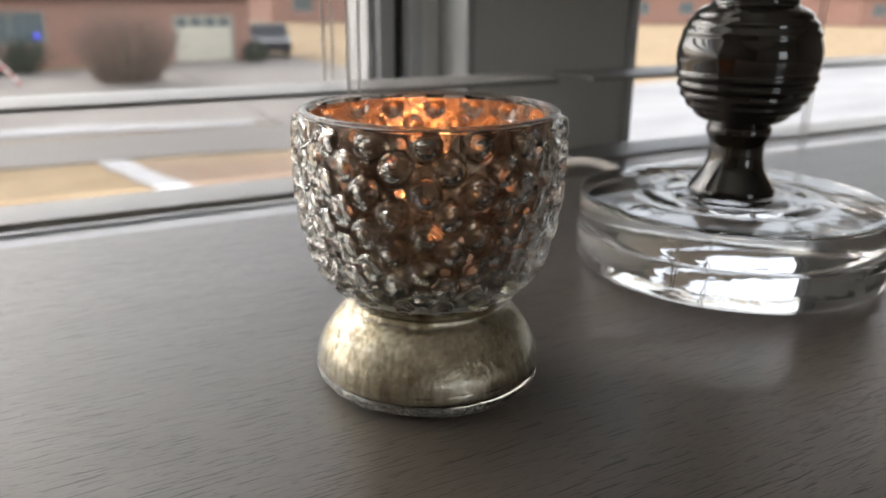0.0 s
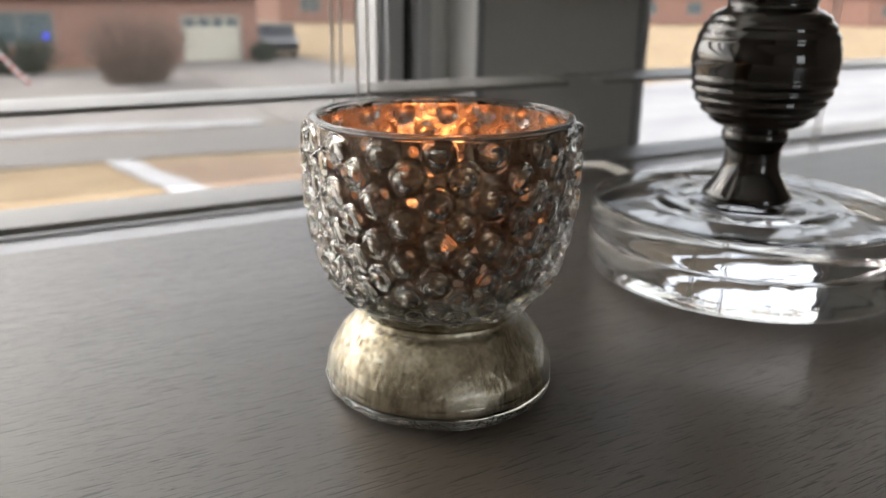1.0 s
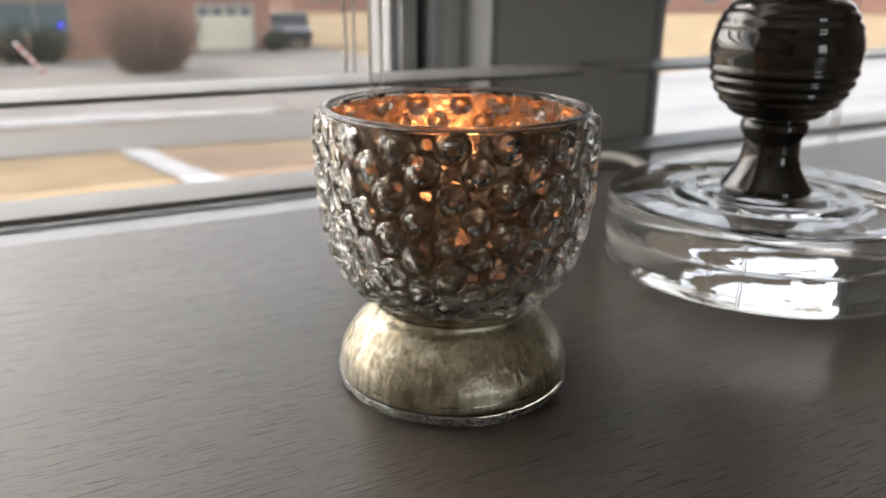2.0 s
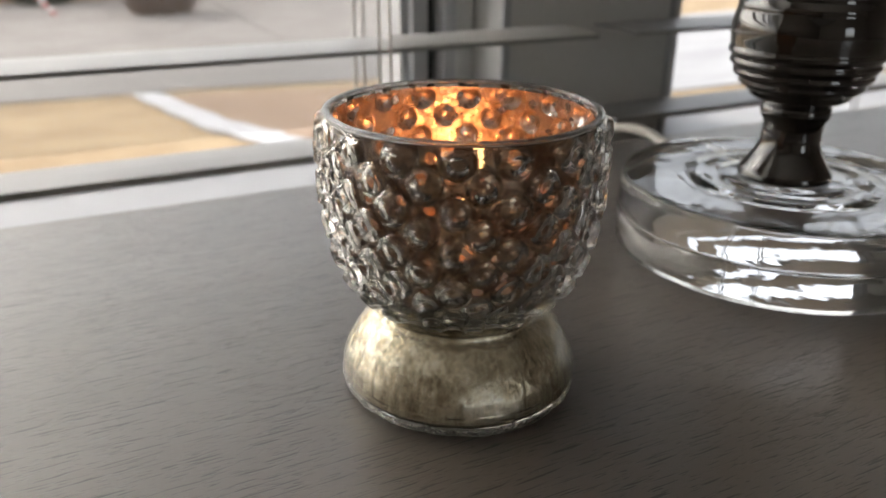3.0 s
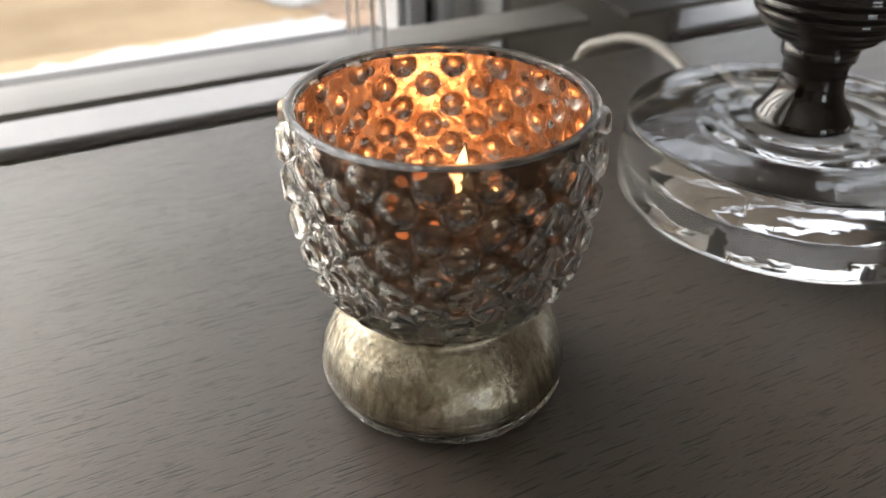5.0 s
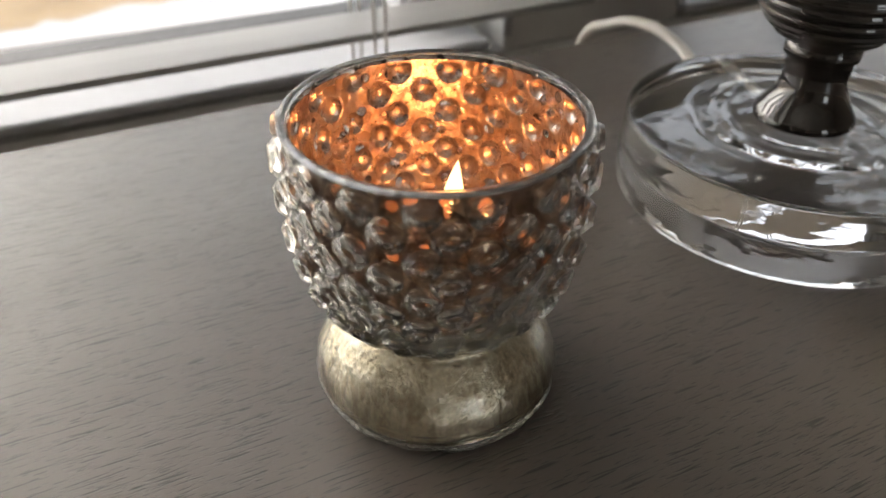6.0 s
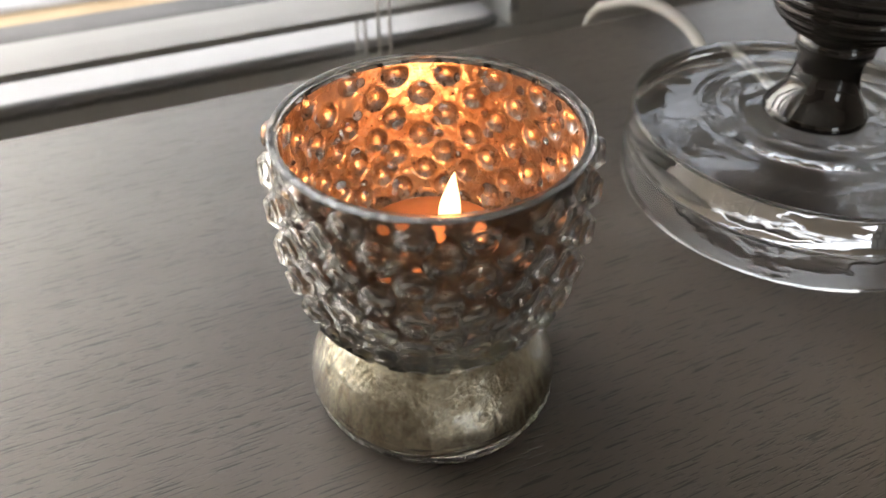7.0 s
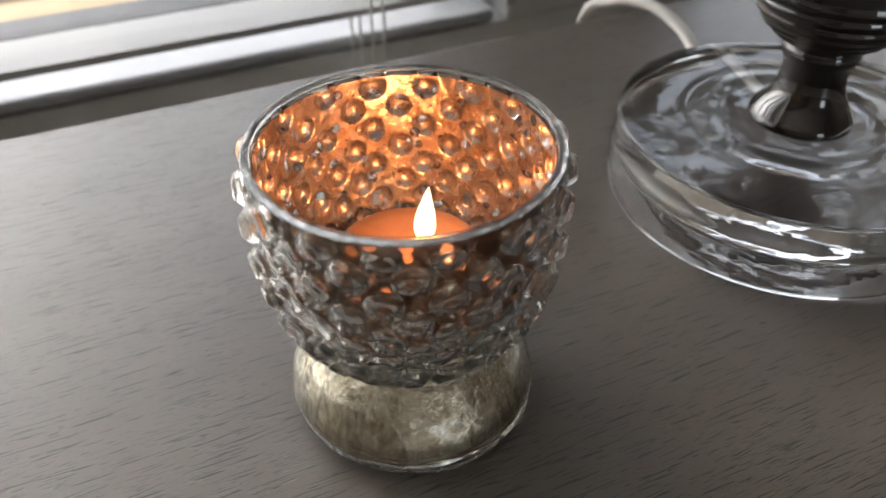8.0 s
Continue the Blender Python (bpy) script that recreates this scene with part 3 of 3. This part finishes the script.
def lamp():
    t = thing("table_lamp", (LX, LY, 0), "table lamp with smoked ribbed column on clear acrylic disc", "lamp")
    disc = [(0.0, 0.00015), (0.0585, 0.00015)]
    disc += [(0.0588 + 0.0030 * math.sin(a), 0.00315 - 0.0030 * math.cos(a)) for a in (math.pi / 2 * k / 6 for k in range(1, 7))]
    disc += [(0.0620, 0.0060), (0.0622, 0.0148), (0.0619, 0.0153), (0.0616, 0.0158), (0.0618, 0.0164), (0.0618, 0.0200), (0.0613, 0.0272)]
    disc += [(0.0601 + 0.0012 * math.cos(a), 0.0280 + 0.0012 * math.sin(a)) for a in (math.pi / 2 * k / 6 for k in range(7))]
    disc += [(0.0570, 0.0292), (0.0416, 0.0290), (0.0397, 0.0289), (0.0376, 0.0286), (0.0352, 0.0290), (0.0330, 0.0297), (0.0305, 0.0297), (0.0280, 0.0291), (0.0255, 0.0290), (0.0230, 0.0296), (0.0205, 0.0300), (0.0, 0.0300)]
    smooth(part("base_disc", spin(disc, 160), ACRYLIC, t, "thick clear acrylic disc"), 60)
    stem = [(0.0, 0.0302), (0.0160, 0.0302), (0.0170, 0.0308), (0.0172, 0.0322), (0.0164, 0.0338), (0.0143, 0.0368), (0.0120, 0.0405), (0.0109, 0.0440), (0.0106, 0.0480), (0.0108, 0.0512), (0.0114, 0.0530), (0.0124, 0.0540), (0.0126, 0.0560), (0.0124, 0.0578), (0.0116, 0.0586)]
    ball_z, ball_r = 0.0850, 0.0272
    # stepped ribs below, a broad smooth band, shallow ribs above
    bands = [(0.0595, 0.0635, 0.0010), (0.0635, 0.0675, 0.0013), (0.0675, 0.0715, 0.0013), (0.0715, 0.0755, 0.0012), (0.0755, 0.0795, 0.0010), (0.0795, 0.0925, 0.0004), (0.0925, 0.0965, 0.0006), (0.0965, 0.1000, 0.0007), (0.1000, 0.1030, 0.0006)]
    for z0, z1, amp in bands:
        for q in (0.04, 0.2, 0.4, 0.6, 0.8, 0.96):
            z = z0 + (z1 - z0) * q
            r = ball_r * math.sqrt(max(0.0, 1 - ((z - ball_z) / (0.0285 if z < ball_z else 0.0250)) ** 2)) ** 0.86
            stem.append((r + amp * math.sin(math.pi * q) - 0.0003, z))
    stem += [(0.0186, 0.1036), (0.0168, 0.1042), (0.0160, 0.1052), (0.0162, 0.1068), (0.0168, 0.1080), (0.0166, 0.1120), (0.0156, 0.1150), (0.0125, 0.1165), (0.0105, 0.1200), (0.0100, 0.1300), (0.0100, 0.2200), (0.0, 0.2200)]
    smooth(part("column", spin(stem, 96), SMOKE, t, "glossy smoked black ribbed column"), 50)
    cord = curve_points([(0.006, 0.017, 0.0160), (0.014, 0.040, 0.0130), (0.022, 0.063, 0.0085), (0.030, 0.084, 0.0065), (0.035, 0.105, 0.0120), (0.034, 0.130, 0.0145), (0.030, 0.155, 0.0070), (0.027, 0.176, -0.0130), (0.022, 0.186, -0.10), (0.02, 0.19, -0.3)])
    tube("power_cord", cord, 0.0028, LAMP_CORD, t, 3, False, "white plastic power cord")
    return t


lamp()


# ---- outdoors ----
def sheet(name, corners, z, material, label, category, kind="structure", cuts=1, rough=0.0):
    """A flat piece of ground with a slightly uneven outline."""
    bm = bmesh.new()
    pts = []
    for i, a in enumerate(corners):
        b = corners[(i + 1) % len(corners)]
        for k in range(cuts):
            s = k / cuts
            pts.append((a[0] + (b[0] - a[0]) * s + random.uniform(-rough, rough), a[1] + (b[1] - a[1]) * s + random.uniform(-rough, rough)))
    f = bm.faces.new([bm.verts.new((x, y, z)) for x, y in pts])
    ex = bmesh.ops.extrude_face_region(bm, geom=[f])
    for q in ex["geom"]:
        if isinstance(q, bmesh.types.BMVert):
            q.co.z -= 0.05
    bmesh.ops.recalc_face_normals(bm, faces=bm.faces)
    return tagged(part(name, bm, material), label, category, "", kind)


sheet("ground", [(-900, -300), (900, -300), (900, 900), (-900, 900)], GROUND - 0.02, LAWN, "dormant tan winter grass over open ground", "ground")
sheet("road", [(-300, 16.4), (-8, 15.8), (2, 15.5), (9, 14.6), (60, 13.0), (60, 18.0), (9, 18.2), (-300, 19.0)], GROUND + 0.01, ASPHALT, "wet grey asphalt street with pale streaks", "road", "structure", 6, 0.1)
sheet("verge", [(1.7, 15.0), (2.4, 12.2), (3.2, 10.2), (3.2, 6.5), (9.0, 5.5), (9.5, 14.1)], GROUND, DIRT, "brown bare verge beside the street", "ground", "structure", 6, 0.12)
sheet("pavement", [(-40, 19.2), (12, 18.3), (12, 31), (6, 33.5), (-40, 33.5)], GROUND, CONCRETE, "pinkish grey concrete paving before the house", "pavement", "structure", 5, 0.15)
sheet("driveway", [(5.6, 18.0), (13.0, 18.0), (11.5, 40), (5.9, 34.6)], GROUND + 0.03, CONCRETE, "pale concrete driveway leading to a garage", "driveway")
for corners, lab in (([(1.25, 15.3), (1.75, 15.2), (2.45, 12.6), (3.35, 10.7), (2.85, 10.5), (2.0, 12.3)], "narrow bank of old snow along the lawn"),
                     ([(-2.5, 8.9), (3.2, 8.7), (3.1, 9.9), (1.6, 9.8), (-0.5, 9.4), (-2.5, 9.7)], "patch of melting snow on tan grass"),
                     ([(-1.5, 18.9), (1.5, 18.7), (5.0, 18.3), (5.0, 18.75), (1.0, 19.6), (-1.5, 19.5)], "ploughed strip of snow along the street"),
                     ([(8.5, 11.6), (30, 11.0), (40, 24), (20, 21), (11, 19)], "broad field of slush and snow beside the street")):
    sheet("snow_patch", corners, GROUND + 0.05, SLUSH if "slush" in lab else SNOW, lab, "snow", "stuff", 9, 0.05 if "narrow" in lab else 0.12)


def brick_house(at, width, depth, tall, openings, label):
    """A low brick house: wall, roof, trim, and window or garage openings on its street side."""
    h = thing("house", at, label, "house", "houses across the street")
    bm = bmesh.new()
    cuts = sorted(openings)
    x = 0.0
    for a, b, z0, z1, _ in cuts:
        box(bm, x, a, 0, 0.25, 0, tall)
        box(bm, a, b, 0, 0.25, z1, tall)
        if z0 > 0:
            box(bm, a, b, 0, 0.25, 0, z0)
        x = b
    box(bm, x, width, 0, 0.25, 0, tall)
    box(bm, 0, 0.25, 0.25, depth, 0, tall)
    box(bm, width - 0.25, width, 0.25, depth, 0, tall)
    box(bm, 0.25, width - 0.25, depth - 0.25, depth, 0, tall)
    part("wall", bm, BRICK, h, "weathered red brick wall")
    bm = bmesh.new()
    e = 0.5
    pts = [(-e, -e, tall), (width + e, -e, tall), (width + e, depth + e, tall), (-e, depth + e, tall), (-e, depth / 2, tall + 2.0), (width + e, depth / 2, tall + 2.0)]
    vs = [bm.verts.new(p) for p in pts]
    for f in ((0, 1, 5, 4), (2, 3, 4, 5), (0, 4, 3), (1, 2, 5), (3, 2, 1, 0)):
        bm.faces.new([vs[i] for i in f])
    part("roof", bm, ROOF, h, "grey shingle roof")
    boxed("fascia", (-e, width + e, -e - 0.03, -e - 0.003, tall - 0.2, tall + 0.02), TRIM, h)
    for a, b, z0, z1, sort in cuts:
        if sort == "garage":
            g = boxed("garage_door", (a + 0.1, b - 0.1, 0.1, 0.14, z0, z1 - 0.1), GARAGE, h, 0.0, "cream panelled garage door")
            for r in range(4):
                for c in range(4):
                    lit = r == 3
                    w, ht = (b - a - 0.2) / 4, (z1 - z0 - 0.1) / 4
                    boxed("pane" if lit else "panel", (a + 0.1 + c * w + 0.06, a + 0.1 + (c + 1) * w - 0.06, 0.082, 0.0995, z0 + r * ht + 0.06, z0 + (r + 1) * ht - 0.06), DARK_PANE if lit else GARAGE, g, 0.01)
            for d in ((a, a + 0.1, 0.02, 0.2, z0, z1), (b - 0.1, b, 0.02, 0.2, z0, z1), (a + 0.1, b - 0.1, 0.02, 0.2, z1 - 0.1, z1)):
                boxed("door_trim", d, TRIM, h)
        else:
            boxed("pane", (a + 0.05, b - 0.05, 0.1, 0.12, z0 + 0.05, z1 - 0.05), DARK_PANE, h)
            for d in ((a, a + 0.07, 0.03, 0.15, z0, z1), (b - 0.07, b, 0.03, 0.15, z0, z1), (a + 0.07, b - 0.07, 0.03, 0.15, z0, z0 + 0.07), (a + 0.07, b - 0.07, 0.03, 0.15, z1 - 0.07, z1),
                      ((a + b) / 2 - 0.03, (a + b) / 2 + 0.03, 0.03, 0.15, z0 + 0.07, z1 - 0.07)):
                boxed("window_frame", d, TRIM, h)
    return h


brick_house((-6.0, 35.0, GROUND), 15.7, 9.0, 2.9, [(1.0, 3.0, 0.8, 2.1, "window"), (5.2, 7.7, 0.85, 2.1, "window"), (12.45, 15.0, 0.0, 1.95, "garage")], "low red brick house with a cream garage door")
brick_house((22.0, 72.0, GROUND), 16.0, 9.0, 2.9, [(2, 4, 0.9, 2.1, "window"), (9, 12, 0.0, 2.1, "garage")], "distant red brick house beyond brown lawns")
brick_house((52.0, 60.0, GROUND), 14.0, 9.0, 3.0, [(2, 4, 0.9, 2.1, "window"), (8, 10, 0.9, 2.1, "window")], "distant red brick house past the snow")
brick_house((74.0, 50.0, GROUND), 14.0, 9.0, 3.0, [(2, 4, 0.9, 2.1, "window"), (8, 10, 0.9, 2.1, "window")], "distant brick house at the edge of the lawns")


def shrub(name, at, wide, tall, material, label, sprays, leafy):
    """A shrub of branching stems; bare twigs, or short needles on each spray."""
    s = thing(name, at, label, "shrub")
    bm = bmesh.new()

    def stick(a, b, r0, r1):
        d = (b - a).normalized()
        u = d.orthogonal().normalized()
        w = d.cross(u)
        ra = [bm.verts.new(a + r0 * (u * math.cos(q) + w * math.sin(q))) for q in (0, 2.1, 4.2)]
        rb = [bm.verts.new(b + r1 * (u * math.cos(q) + w * math.sin(q))) for q in (0, 2.1, 4.2)]
        for k in range(3):
            bm.faces.new((ra[k], ra[(k + 1) % 3], rb[(k + 1) % 3], rb[k]))

    for _ in range(sprays):
        a = random.uniform(0, 2 * math.pi)
        lean = random.uniform(0.1, 1.0) ** 0.7
        foot_p = Vector((0.25 * wide * math.cos(a) * lean, 0.2 * wide * math.sin(a) * lean, 0))
        tip = Vector((0.5 * wide * math.cos(a) * lean, 0.4 * wide * math.sin(a) * lean, tall * random.uniform(0.65, 1.0) * (1.05 - 0.45 * lean**2)))
        mid = foot_p.lerp(tip, 0.5) + Vector((random.uniform(-0.1, 0.1), random.uniform(-0.1, 0.1), 0.1))
        stick(foot_p, mid, 0.018, 0.013)
        stick(mid, tip, 0.013, 0.004)
        for k in range(14 if not leafy else 26):
            p = foot_p.lerp(tip, random.uniform(0.1, 1.0))
            q = p + Vector((random.uniform(-1, 1), random.uniform(-1, 1), random.uniform(0.0, 1.0))).normalized() * random.uniform(0.15, 0.4) * (0.6 if leafy else 1)
            stick(p, q, 0.007 if not leafy else 0.028, 0.003)
    part("branches", bm, material, s)["kind"] = "stuff"
    return s


shrub("bare_shrub", (3.7, 28.3, GROUND), 4.0, 2.55, TWIG, "large leafless brown shrub before the brick house", 230, False)
shrub("evergreen_shrub", (0.2, 32.6, GROUND), 3.4, 1.45, NEEDLE, "low dark evergreen shrub under the house window", 90, True)
shrub("evergreen_shrub", (9.6, 34.0, GROUND), 1.3, 0.95, NEEDLE, "small dark evergreen shrub beside the garage", 40, True)


def parked_car(at, turn):
    c = thing("parked_car", at, "dark parked car on the concrete driveway", "car")
    c.rotation_euler = (0, 0, radians(turn))
    bm = bmesh.new()
    side = [(-2.1, 0.35), (-2.15, 0.75), (-1.2, 0.92), (-0.6, 1.4), (0.9, 1.42), (1.7, 0.95), (2.1, 0.85), (2.15, 0.4)]
    for y in (-0.85, 0.85):
        bm.faces.new([bm.verts.new((x, y, z)) for x, z in (side if y < 0 else side[::-1])])
    bm.verts.ensure_lookup_table()
    n = len(side)
    for i in range(n):
        j = (i + 1) % n
        bm.faces.new((bm.verts[j], bm.verts[i], bm.verts[2 * n - 1 - i], bm.verts[2 * n - 1 - j]))
    bmesh.ops.recalc_face_normals(bm, faces=bm.faces)
    part("body", bm, CAR_PAINT, c)
    for x in (-1.3, 1.3):
        for y in (-0.82, 0.62):
            w = part("wheel", spin([(0.0, 0.0), (0.30, 0.0), (0.33, 0.03), (0.33, 0.17), (0.30, 0.2), (0.0, 0.2)], 20), TYRE, c)
            w.matrix_basis = pose(x, y, 0.33, -90, 0, 0)
    for y in (-0.86, 0.845):
        boxed("side_window", (-0.75, 1.1, y, y + 0.015, 0.95, 1.32), DARK_PANE, c)
    return c


parked_car((11.0, 37.0, GROUND + 0.03), 80)

stake = thing("yard_cane", (0.45, 29.0, GROUND), "faded red and white striped yard cane in snow", "decoration")
for k in range(8):
    a, b = k / 8, (k + 1) / 8
    tube("stripe", [(-0.75 * a, 0, 1.0 * a), (-0.75 * b, 0, 1.0 * b)], 0.07, (CANDY_RED, CANDY_WHITE)[k % 2], stake, 2)
orb = smooth(part("blue_ornament", spin(resample([(0.0, 0.0), (0.08, 0.03), (0.115, 0.12), (0.08, 0.21), (0.0, 0.24)], 16), 20), BLUE))
orb.location = (1.35, 34.92, GROUND + 1.05)
tagged(orb, "bright blue ornament hanging at a house window", "ornament")
